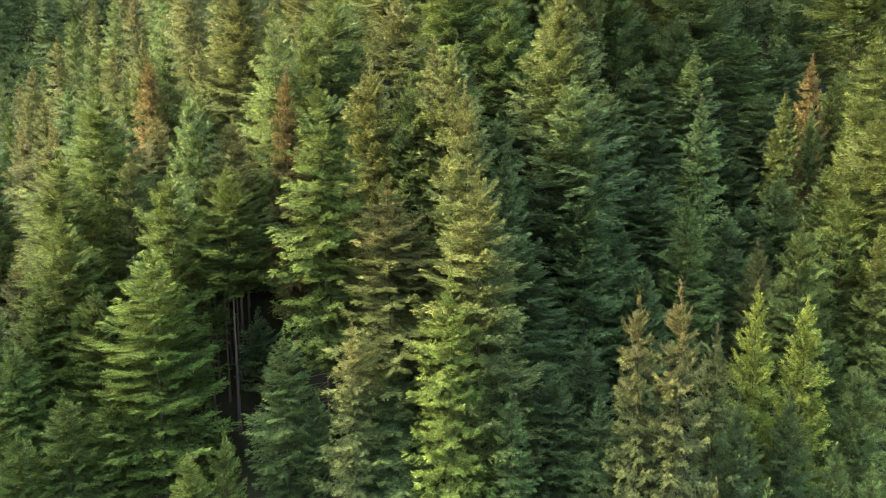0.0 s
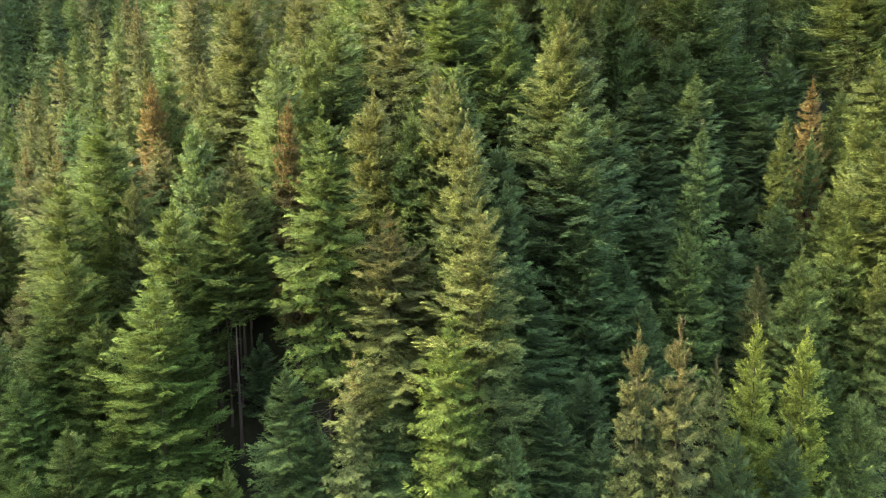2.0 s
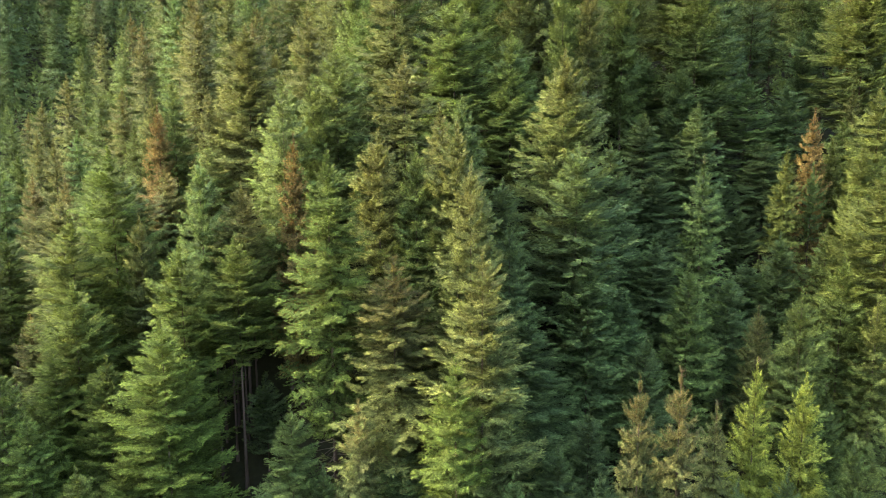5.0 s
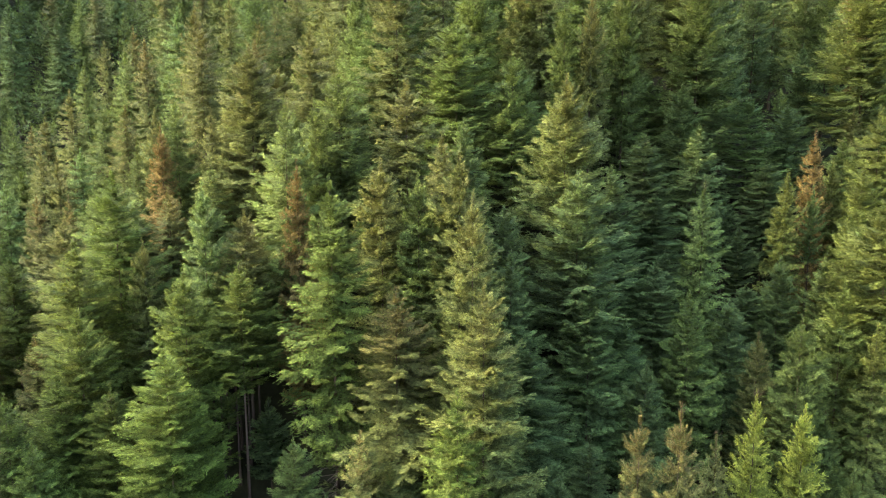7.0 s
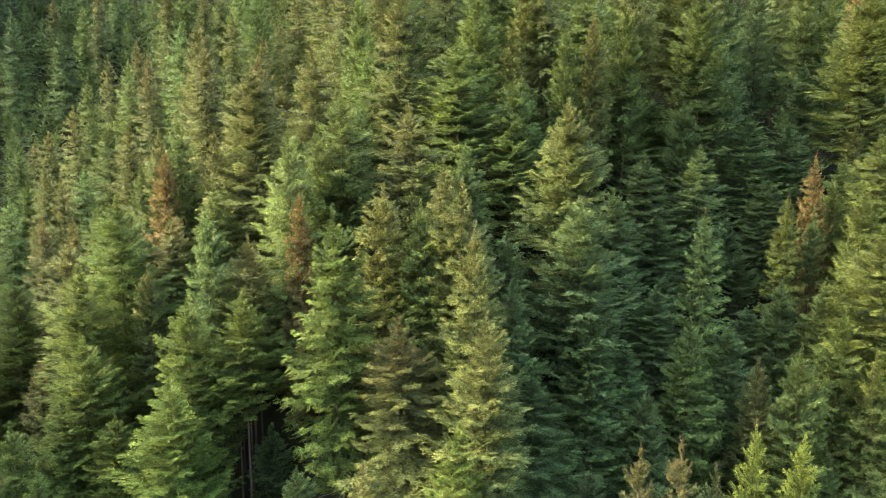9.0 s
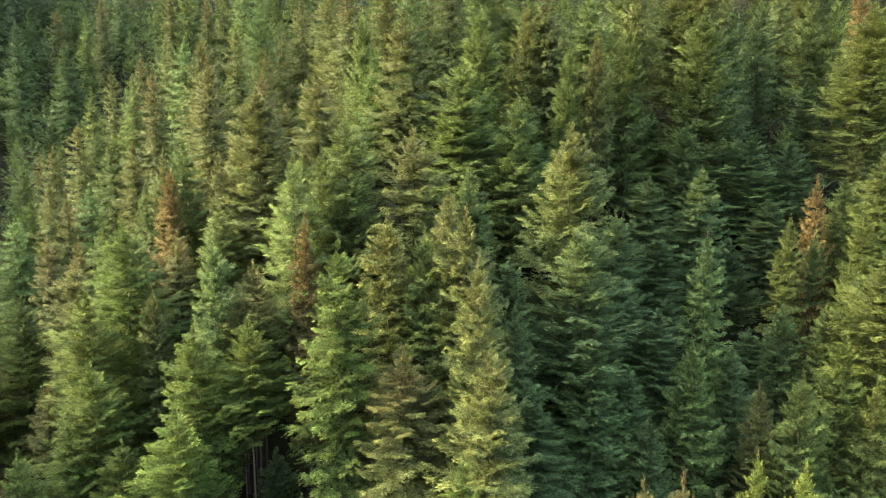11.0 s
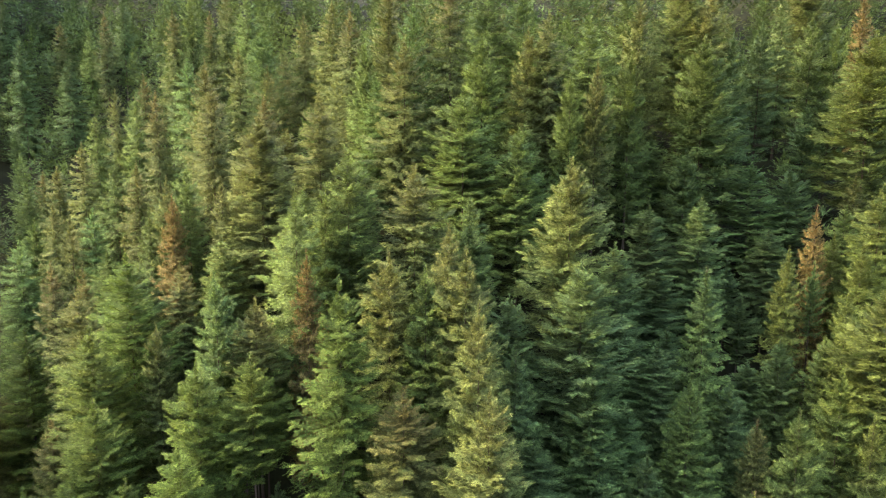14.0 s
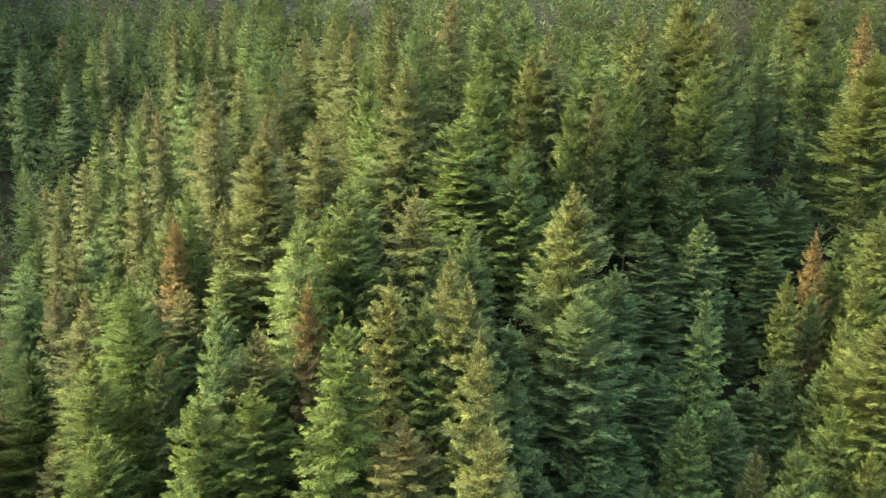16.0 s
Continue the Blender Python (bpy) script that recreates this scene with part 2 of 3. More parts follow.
def crown_mesh(detail, habit, depth, reach, step, per_whorl):
    """The living crown, its top at the origin: whorl under whorl of branches, steep at the tip, level and then hanging further down."""
    fine, coarse = SETS[detail, habit], SETS[{"near": "mid", "mid": "far"}.get(detail, detail), habit]
    sizes = list(fine)
    points, places = [], []

    def place_branch(d, bearing, length, rise, roll):
        size = min(sizes, key=lambda v: abs(math.log(v / length)))
        pts, uv = (fine if d < 8 else coarse)[size][rng.integers(3)]
        m = (Matrix.Rotation(bearing, 4, "Z") @ Matrix.Rotation(-rise, 4, "Y") @ Matrix.Rotation(roll, 4, "X"))
        a = np.array(m.to_3x3())
        points.append((pts * (length / size)) @ a.T + np.array((0, 0, -d)))
        places.append(uv)

    lean = rng.uniform(0, 2 * math.pi)
    d, k = 0.2, 0.74
    while d < depth:
        r = reach * (1 - math.exp(-k * max(0.0, d - 0.7) / reach)) + 0.05 + 0.24 * min(d, 0.9)
        rise = radians(36 * math.exp(-d / 1.1) + 17 - 22 * (1 - math.exp(-d / 5.0)))
        if habit == "weeping":
            rise -= radians((18 if detail == "far" else 14) * (1 - math.exp(-d / 2.0)))
        count = per_whorl if d > 0.8 else 5
        if d > depth - 2.5:                               # the lowest branches are shorter and thinned out
            r *= 1 - 0.5 * (d - depth + 2.5) / 2.5
        first, whorl = rng.uniform(0, 2 * math.pi), rng.uniform(0.9, 1.1)
        for i in range(count):
            b = first + 2 * math.pi * (i + rng.uniform(-0.3, 0.3)) / count
            uneven = 1 + 0.13 * math.sin(b - lean + d * 0.6)
            place_branch(d + step * rng.uniform(-0.38, 0.38), b, max(0.16, r * whorl * uneven * rng.uniform(0.76, 1.12)), rise + radians(rng.uniform(-11, 11)), radians(rng.uniform(-15, 15)))
        for _ in range(1 if detail in ("mass", "under", "back") else 2 if detail == "near" else 3):          # shorter branches between the whorls
            place_branch(d + step * rng.uniform(0.3, 0.8), rng.uniform(0, 2 * math.pi), max(0.14, r * rng.uniform(0.45, 0.8)), rise + radians(rng.uniform(0, 14)), radians(rng.uniform(-30, 30)))
        if detail not in ("mass", "under", "back"):                          # tufts close to the stem
            for _ in range(3):
                place_branch(d + step * rng.random(), rng.uniform(0, 2 * math.pi), rng.uniform(0.25, 0.5) * min(1, 0.5 + 0.2 * d), radians(rng.uniform(35, 70)), radians(rng.uniform(-30, 30)))
        d += step * (0.62 + 0.5 * min(1, d / 3) + 0.09 * max(0, d - 5.5)) * rng.uniform(0.9, 1.1)
    leader = []
    for i in range(7):                                # needles of the leading shoot
        b, z = rng.uniform(0, 2 * math.pi), -0.02 - 0.09 * i
        leader += kite((0, 0, z - 0.1), (0.07 * math.cos(b), 0.07 * math.sin(b), z + 0.05), 0.03, 0.0, (math.cos(b), math.sin(b), 0.1))
    points.append(np.array(leader))
    places.append(np.tile(np.array([(0.5, 0.9)]), (len(leader), 1)))
    v, uv = np.concatenate(points), np.concatenate(places)
    quads = len(v) // 4
    base = np.arange(quads)[:, None] * 4
    tris = np.concatenate([base + (0, 1, 2), base + (0, 2, 3)], axis=1).reshape(-1, 3)
    mesh = bpy.data.meshes.new("crown")
    mesh.from_pydata(v.tolist(), [], tris.tolist())
    layer = mesh.uv_layers.new(name="growth")
    layer.data.foreach_set("uv", uv[tris.reshape(-1)].astype(np.float32).reshape(-1))
    mesh.materials.append(NEEDLES)
    # soft foliage: every spray's normal leans outwards and up, as a clump of needles round a twig scatters light
    corner = v.reshape(-1, 4, 3)
    face = np.cross(corner[:, 2] - corner[:, 0], corner[:, 1] - corner[:, 3])
    face /= np.linalg.norm(face, axis=1, keepdims=True) + 1e-9
    face *= np.where(face[:, 2:3] < 0, -1, 1)
    outward = corner.mean(axis=1) * (1, 1, 0)
    outward /= np.linalg.norm(outward, axis=1, keepdims=True) + 1e-6
    body, side_lean, up_lean = (1.0, 0.24, 0.10) if detail == "near" else (0.9, 0.32, 0.12)
    normal = body * face + side_lean * outward + (0, 0, up_lean)
    normal /= np.linalg.norm(normal, axis=1, keepdims=True)
    mesh.polygons.foreach_set("use_smooth", [True] * len(mesh.polygons))
    mesh.normals_split_custom_set_from_vertices(np.repeat(normal, 4, axis=0).tolist())
    return mesh


def trunk_mesh(sides, rings):
    """A tapered, slightly wavering stem one metre high and one metre thick at its foot, to be scaled."""
    bm = bmesh.new()
    loops = []
    for j in range(rings + 1):
        h = j / rings
        r = 0.5 * (1 - h) ** 1.4 + 0.02 + (0.18 * (1 - h * 12) if h < 1 / 12 else 0)
        loops.append([bm.verts.new((r * math.cos(2 * math.pi * i / sides) * rng.uniform(0.93, 1.07), r * math.sin(2 * math.pi * i / sides) * rng.uniform(0.93, 1.07), h)) for i in range(sides)])
    for a, b in zip(loops, loops[1:]):
        for i in range(sides):
            bm.faces.new((a[i], a[(i + 1) % sides], b[(i + 1) % sides], b[i]))
    bm.faces.new(loops[-1])
    for f in bm.faces:
        f.smooth = True
    mesh = bpy.data.meshes.new("trunk")
    bm.to_mesh(mesh)
    bm.free()
    mesh.materials.append(BARK)
    return mesh


def dead_branch_mesh(length, count):
    """Bare brittle branches below the living crown, hanging down from z = 0."""
    verts, faces = [], []
    for _ in range(count):
        z, b, l = -length * rng.random() ** 0.8, rng.uniform(0, 2 * math.pi), rng.uniform(0.5, 1.9)
        out = np.array((math.cos(b), math.sin(b), rng.uniform(-0.4, 0.15)))
        bend = np.array((0, 0, -0.12 * l))
        start = len(verts)
        for f, r in ((0, 0.026), (0.5, 0.017), (1, 0.006)):
            c = np.array((0, 0, z)) + out * l * f + bend * f * f
            for i in range(3):
                a = 2 * math.pi * i / 3
                verts.append(tuple(c + r * np.array((-math.sin(b) * math.cos(a), math.cos(b) * math.cos(a), math.sin(a)))))
        for j in (0, 3):
            for i in range(3):
                faces.append((start + j + i, start + j + (i + 1) % 3, start + j + 3 + (i + 1) % 3, start + j + 3 + i))
        for _ in range(2):                            # a few dead twigs as thin slips
            f = rng.uniform(0.3, 0.9)
            c = np.array((0, 0, z)) + out * l * f + bend * f * f
            t = np.array((rng.uniform(-1, 1), rng.uniform(-1, 1), rng.uniform(-0.8, 0.1))) * 0.35 * l * 0.5
            start = len(verts)
            verts += [tuple(c), tuple(c + t), tuple(c + (0, 0, 0.014))]
            faces.append((start, start + 1, start + 2))
    mesh = bpy.data.meshes.new("dead_branch_tangle")
    mesh.from_pydata(verts, [], faces)
    mesh.materials.append(DEAD_WOOD)
    return mesh


def leader_mesh():
    """A bare leading shoot with a ring of short side shoots, its foot at the origin."""
    verts, faces = [], []

    def rod(a, b, ra, rb):
        a, b = Vector(a), Vector(b)
        turn = (b - a).to_track_quat("Z", "Y").to_matrix()
        start = len(verts)
        for c, r in ((a, ra), (b, rb)):
            verts.extend(tuple(c + turn @ Vector((r * math.cos(t * 1.2566), r * math.sin(t * 1.2566), 0))) for t in range(5))
        faces.extend((start + i, start + (i + 1) % 5, start + 5 + (i + 1) % 5, start + 5 + i) for i in range(5))
        faces.append(tuple(range(start + 5, start + 10)))

    rod((0, 0, 0), (rng.uniform(-0.04, 0.04), rng.uniform(-0.04, 0.04), 0.95), 0.020, 0.008)
    for ring, many in ((0.45, 3), (0.66, 3)):
        for i in range(many):
            b = 6.283 * i / many + rng.uniform(-0.4, 0.4)
            l = rng.uniform(0.22, 0.42) * (1.2 - ring)
            rod((0, 0, ring), (l * math.cos(b), l * math.sin(b), ring + l * rng.uniform(0.7, 1.2)), 0.010, 0.005)
    mesh = bpy.data.meshes.new("leader_shoot")
    mesh.from_pydata(verts, [], faces)
    mesh.materials.append(SHOOT_BARK)
    return mesh


LEADERS = [leader_mesh() for _ in range(3)]
CROWNS = {}
for detail, many, step, whorl in (("near", 2, 0.54, 9), ("mid", 3, 0.50, 8), ("far", 3, 0.50, 7)):
    for habit in ("plated", "weeping"):
        CROWNS[detail, habit] = [crown_mesh(detail, habit, 13.0, 2.8, step, whorl) for _ in range(many)]
BROAD = [crown_mesh("mid", "plated", 13.0, 3.7, 0.54, 12) for _ in range(2)]
SHORT = [crown_mesh("near", "plated", 7.5, 2.6, 0.52, 9) for _ in range(2)]
YOUNG = [crown_mesh("near", "plated", 4.2, 1.5, 0.42, 7) for _ in range(2)]
TRUNKS = [trunk_mesh(9, 10) for _ in range(3)]
DEAD = [dead_branch_mesh(6.0, 60) for _ in range(3)]

TINTS = {  # needle colour, share of browned needles, label
    "green": ((0.081, 0.112, 0.033), 0.08, "mid-green spruce with lighter shoot tips on the steep slope"),
    "rich": ((0.072, 0.100, 0.024), 0.05, "rich green well-needled spruce at the lower edge of the stand"),
    # deep: a dark green that also carries painted shade in gully and far bank
    "deep": ((0.072, 0.104, 0.038), 0.04, "dark green spruce, its tint partly painted shade"),
    "olive": ((0.094, 0.113, 0.037), 0.32, "olive-green spruce with brown cones near its top"),
    "blue": ((0.078, 0.112, 0.037), 0.0, "bluish-green dense spruce among taller ones"),
    "lime": ((0.082, 0.105, 0.028), 0.14, "yellow-green sunlit spruce with pale new shoots"),
    "fresh": ((0.083, 0.126, 0.040), 0.0, "fresh bright green spruce with full new growth"),
    "bronze": ((0.083, 0.104, 0.036), 0.62, "green spruce with browned needles in its upper crown"),
    # golden: yellow-green young needles, raised further to paint in sunlight on shaded trees
    "golden": ((0.156, 0.182, 0.034), 0.0, "yellow-green spruce with fresh shoots, colour brightened in place of sunlight"),
    "rust": ((0.122, 0.098, 0.034), 1.0, "rust-brown dying spruce between green ones"),
}


def spruce(x, y, top, width, tint, habit="", bare_leader=False, live=0.84):
    """A spruce with its tip at the height top, rooted in the slope."""
    foot = ground_height(x, y) - 0.15
    height = max(top - foot, 3.2)
    colour, share, label = TINTS[tint]
    far_off = math.hypot(x, y)
    detail = "near" if far_off < 33 else "mid" if far_off < 54 else "far"
    if not habit:
        habit = "weeping" if tint in ("bronze", "rust", "lime") or rng.random() < (0.65 if x < -6 and y > 42 else 0.2) else "plated"
    young = height < 8 or width <= 0.6
    tree = new("spruce_tree")
    tree.location = (x, y, foot)
    tree.empty_display_size = 0.3
    tree.rotation_euler = (0, 0, rng.uniform(0, 6.28))
    size = "young " if young else "slender " if width < 0.8 else "broad " if width > 1.2 else "tall " if height > 18 else ""
    tagged(tree, size + label, "tree", "spruces of the hillside")
    shades = rng.uniform(0.97, 1.03, 3) * rng.uniform(0.85, 1.18)
    trunk = new("trunk", TRUNKS[rng.integers(len(TRUNKS))])
    trunk.parent = tree
    thick = 0.014 * height
    trunk.scale = (thick, thick, height - 0.05)
    broad = width > 1.22
    pool = YOUNG if young else SHORT if live < 0.6 else BROAD if broad else CROWNS[detail, habit]
    crown = new("crown", pool[rng.integers(len(pool))])
    crown.parent = tree
    crown.location = (0, 0, height)
    deep = min(1.15, max(0.45, height * live / (4.2 if young else 7.5 if live < 0.6 else 13.0))) * rng.uniform(0.94, 1.04)
    spread = width * 1.2 if young else width * 0.78 if broad else width ** 1.4 * 0.86 if detail == "far" else max(0.5, width ** 1.7 * 0.84)
    crown.scale = (spread, spread, min(deep, 1.25))
    crown.color = (*(c * s for c, s in zip(colour, shades)), share)
    if detail == "near" and not young:
        dead = new("dead_branch_tangle", DEAD[rng.integers(len(DEAD))])
        dead.parent = tree
        low = max(0.5, height * (1.08 - live))
        dead.location = (0, 0, low)
        dead.scale = (1, 1, min(1.3, max(0.1, (low - 0.4) / 6.0)))
        dead["label"] = "bare grey-brown dead branches"
    if bare_leader:
        shoot = new("leader_shoot", LEADERS[rng.integers(len(LEADERS))])
        shoot.parent = tree
        shoot.location = (0, 0, height - 0.75)
        shoot["label"] = "bare reddish-brown leading shoot"
    PLANTED.append((x, y))
    return tree


PLANTED = []
BACK = {"green": [], "olive": [], "bronze": []}         # trees of the closed stand behind and beside, unseen shading rows included, by tint


def back_tree(x, y, top, width, tint):
    BACK[tint if tint in BACK else "olive" if tint == "fresh" else "green"].append((x, y, top, width))
    PLANTED.append((x, y))


# near
spruce(-12.80, 28.80, 16.51, 1.08, "rich")
spruce(-15.92, 29.80, 14.43, 0.85, "rich")
spruce(-18.73, 30.50, 14.46, 0.95, "rich")
spruce(-14.53, 27.80, 10.76, 0.7, "rich")
spruce(-12.96, 31.68, 19.65, 0.95, "rich")
spruce(-10.41, 32.30, 19.87, 1.05, "rich", live=0.46)
spruce(-18.26, 31.70, 17.69, 1, "rich")
spruce(-19.70, 34.50, 20.74, 1.1, "rich")
spruce(-22.59, 35.00, 15.34, 0.75, "bronze")
spruce(-7.03, 28.20, 12.65, 0.8, "blue")
spruce(-3.91, 27.40, 13.32, 0.7, "bronze")
spruce(0.27, 26.30, 15.55, 0.92, "rich")
spruce(2.67, 26.00, 10.67, 0.7, "fresh")
spruce(-9.30, 26.70, 8.89, 0.6, "rich")
spruce(7.77, 26.10, 14.66, 0.78, "bronze")
spruce(9.24, 25.60, 15.09, 0.80, "bronze", bare_leader=True)
spruce(11.81, 28.20, 12.71, 0.65, "olive", bare_leader=True)
spruce(13.85, 29.00, 14.40, 0.75, "golden", bare_leader=True)
spruce(16.25, 29.30, 13.67, 0.8, "golden")
spruce(19.16, 32.60, 11.94, 0.7, "green", bare_leader=True)
spruce(15.86, 25.90, 8.29, 0.6, "blue")
spruce(12.51, 24.50, 7.49, 0.4, "fresh")
spruce(10.50, 24.50, 7.47, 0.4, "bronze")
spruce(17.54, 26.00, 7.37, 0.6, "green")
spruce(16.52, 34.80, 15.50, 0.75, "olive", bare_leader=True)
spruce(17.82, 33.00, 16.82, 0.9, "green")
spruce(12.75, 34.80, 17.82, 0.9, "green")
spruce(9.99, 32.80, 14.59, 0.8, "deep")
spruce(11.89, 38.20, 18.93, 0.95, "deep")
spruce(21.99, 33.50, 16.30, 0.9, "lime")
spruce(7.16, 33.50, 18.46, 0.95, "deep")
spruce(-2.51, 30.00, 19.13, 1.17, "bronze")
spruce(1.46, 28.40, 19.57, 1.12, "olive")
spruce(-0.41, 35.50, 26.15, 1.02, "olive")
spruce(0.47, 33.50, 25.27, 1.02, "olive")
spruce(-1.62, 34.20, 24.14, 0.9, "green")
spruce(1.02, 29.90, 23.39, 0.9, "olive")
# middle
spruce(-5.66, 31.40, 24.01, 1.05, "rich")
spruce(-8.08, 35.30, 24.73, 0.75, "rust")
spruce(-3.58, 34.70, 24.89, 1, "olive")
spruce(-8.92, 36.70, 28.01, 1, "green")
spruce(-7.72, 39.00, 28.10, 0.9, "green")
spruce(-6.55, 40.30, 30.03, 1.1, "green")
spruce(-2.47, 39.00, 29.39, 1.22, "olive")
spruce(6.78, 39.70, 29.67, 1.26, "olive")
spruce(6.88, 35.80, 24.12, 1.22, "deep")
spruce(4.15, 45.00, 31.59, 1, "green")
spruce(0.47, 46.40, 34.10, 1.22, "green")
spruce(8.17, 49.00, 35.32, 0.8, "green")
spruce(-9.90, 49.10, 33.98, 1, "olive")
spruce(-13.38, 46.00, 32.32, 1.25, "olive")
spruce(-19.12, 47.40, 28.93, 0.9, "green")
spruce(-20.20, 46.50, 28.19, 0.7, "olive")
spruce(-19.42, 45.40, 26.93, 0.65, "rust")
spruce(-21.53, 46.50, 26.07, 0.8, "green")
spruce(-15.97, 45.40, 28.11, 0.7, "olive")
spruce(-17.48, 41.40, 22.96, 0.9, "bronze")
spruce(-12.78, 34.40, 23.65, 0.85, "blue")
spruce(-16.75, 35.90, 20.49, 0.7, "olive")
spruce(-10.79, 34.80, 22.26, 1, "olive", live=0.45)
spruce(-18.93, 37.50, 24.12, 1.1, "rich")
spruce(-27.17, 40.50, 18.93, 1, "rich")
spruce(-27.32, 44.00, 22.40, 0.8, "bronze")
spruce(-24.64, 43.00, 22.45, 0.8, "bronze")
spruce(19.30, 46.90, 22.39, 0.9, "deep")
spruce(14.67, 38.60, 23.30, 0.9, "green", bare_leader=True)
spruce(13.40, 43.80, 22.40, 1, "deep")
spruce(22.46, 51.40, 29.07, 1.1, "blue")
spruce(16.87, 46.00, 26.92, 1, "deep")
spruce(17.00, 50.00, 30.04, 0.9, "deep")
spruce(21.45, 42.70, 23.91, 0.8, "lime")
spruce(24.10, 44.70, 26.36, 0.7, "rust", bare_leader=True)
spruce(25.68, 45.20, 24.56, 0.7, "lime")
spruce(30.22, 51.00, 28.17, 0.8, "olive")
spruce(25.92, 42.30, 24.14, 1, "lime")
spruce(27.85, 44.00, 27.78, 1.1, "lime")
spruce(23.30, 43.00, 22.86, 0.6, "blue")
spruce(23.72, 36.00, 23.11, 1.4, "lime")
# upper slope
spruce(-6.02, 51.50, 35.56, 0.9, "fresh")
spruce(-7.02, 53.00, 38.54, 0.8, "green")
spruce(-3.70, 49.00, 37.86, 1.1, "olive")
spruce(-3.52, 58.00, 42.32, 0.9, "fresh")
spruce(1.96, 52.00, 38.65, 1, "green")
spruce(7.11, 53.40, 40.53, 1.1, "olive")
spruce(5.58, 53.40, 39.27, 0.9, "olive")
spruce(10.15, 52.70, 39.89, 1.2, "green")
spruce(10.08, 49.10, 36.36, 0.8, "olive")
spruce(12.86, 50.80, 37.01, 0.85, "green")
spruce(15.04, 57.00, 42.63, 0.9, "olive")
spruce(19.06, 53.00, 38.76, 1.3, "green")
spruce(22.64, 56.80, 39.43, 0.85, "deep")
spruce(27.02, 61.50, 41.25, 0.85, "deep")
spruce(31.67, 62.00, 41.97, 0.85, "green")
spruce(33.44, 61.20, 41.09, 0.85, "green")
spruce(32.45, 54.00, 39.27, 1.55, "lime")
spruce(29.46, 57.50, 33.95, 0.8, "deep")
spruce(37.22, 64.00, 44.13, 0.8, "rust")
spruce(30.82, 66.00, 44.49, 0.85, "deep")
spruce(34.79, 70.00, 46.87, 1.4, "olive")
spruce(19.49, 60.00, 44.95, 1.3, "olive")
spruce(21.11, 58.00, 42.96, 1.1, "olive")
spruce(14.50, 60.00, 44.02, 1, "green")
spruce(5.62, 58.00, 43.37, 1.1, "green")
spruce(2.71, 58.00, 43.81, 1.1, "green")
spruce(-0.47, 58.00, 44.03, 1, "bronze")
spruce(-6.00, 62.00, 44.13, 1, "olive")
spruce(-8.99, 58.90, 41.68, 1, "bronze")
spruce(-15.12, 69.00, 42.95, 0.9, "olive")
spruce(-11.58, 65.00, 43.44, 1, "olive")
spruce(-19.01, 68.00, 41.82, 1, "fresh")
spruce(-18.77, 52.00, 34.90, 1, "olive")
spruce(-15.78, 56.00, 34.24, 0.9, "bronze")
spruce(-19.59, 62.00, 38.87, 0.9, "olive")
spruce(-21.27, 58.00, 37.58, 0.9, "olive")
spruce(-24.26, 62.00, 37.96, 1, "fresh")
# spur
spruce(-25.74, 78.00, 47.53, 0.85, "olive")
spruce(-22.75, 76.00, 46.54, 0.85, "green")
spruce(-28.34, 80.00, 45.42, 0.7, "bronze")
spruce(-26.50, 60.00, 35.09, 0.8, "bronze")
spruce(-29.95, 65.50, 36.96, 0.8, "bronze")
spruce(-29.69, 63.00, 34.87, 0.8, "green")
spruce(-33.04, 66.00, 35.65, 0.75, "olive")
spruce(-34.10, 64.00, 33.32, 0.75, "green")
spruce(-32.33, 58.00, 30.40, 0.9, "olive")
spruce(-28.10, 55.00, 29.11, 0.85, "green")
spruce(-35.81, 60.00, 28.30, 0.9, "olive")
spruce(-40.80, 66.00, 27.65, 0.65, "bronze")
spruce(-41.05, 63.70, 26.43, 0.85, "green")
spruce(-25.31, 53.00, 28.77, 0.9, "olive")
spruce(-27.77, 50.60, 25.52, 0.85, "fresh")
spruce(-29.24, 50.00, 24.85, 0.75, "olive")
spruce(-32.86, 54.00, 25.44, 0.85, "olive")
spruce(-35.64, 55.80, 24.14, 0.85, "green")
spruce(-33.32, 50.00, 23.07, 1, "fresh")
# across the gully, the bank's shade put into the deep tint
spruce(-31.70, 77.60, 45.13, 0.8, "bronze")
spruce(-29.72, 78.00, 46.91, 0.9, "green")
spruce(-42.66, 84.00, 46.19, 0.7, "bronze")
spruce(-46.26, 87.00, 44.77, 0.66, "green")
spruce(-51.51, 90.00, 45.99, 0.79, "bronze")
spruce(-44.66, 79.00, 40.31, 0.88, "deep")
spruce(-55.79, 94.00, 43.24, 0.79, "deep")
spruce(-51.46, 81.00, 42.77, 0.88, "deep")
spruce(-43.20, 90.00, 49.75, 0.7, "deep")
spruce(-58.81, 90.00, 49.01, 0.88, "deep")
spruce(-59.81, 100.00, 47.93, 0.75, "deep")
spruce(-42.98, 92.00, 43.19, 0.57, "deep")
spruce(-51.04, 78.00, 31.76, 0.75, "deep")
spruce(-51.52, 82.00, 32.10, 0.75, "deep")
# low trees that close the stand between the others, shade put into the deep ones
spruce(6.48, 29.50, 12.04, 0.8, "deep")
spruce(4.83, 28.00, 10.95, 0.9, "deep")
spruce(3.94, 32.00, 15.60, 1.1, "deep")
spruce(6.57, 27.50, 9.84, 0.8, "deep")
spruce(-18.69, 28.00, 12.45, 0.9, "rich")
spruce(-15.80, 26.50, 10.68, 0.8, "rich")
spruce(-20.40, 29.00, 14.25, 0.9, "rich")
spruce(-17.16, 25.50, 9.41, 0.8, "rich")
spruce(-10.23, 25.00, 8.61, 0.7, "rich")
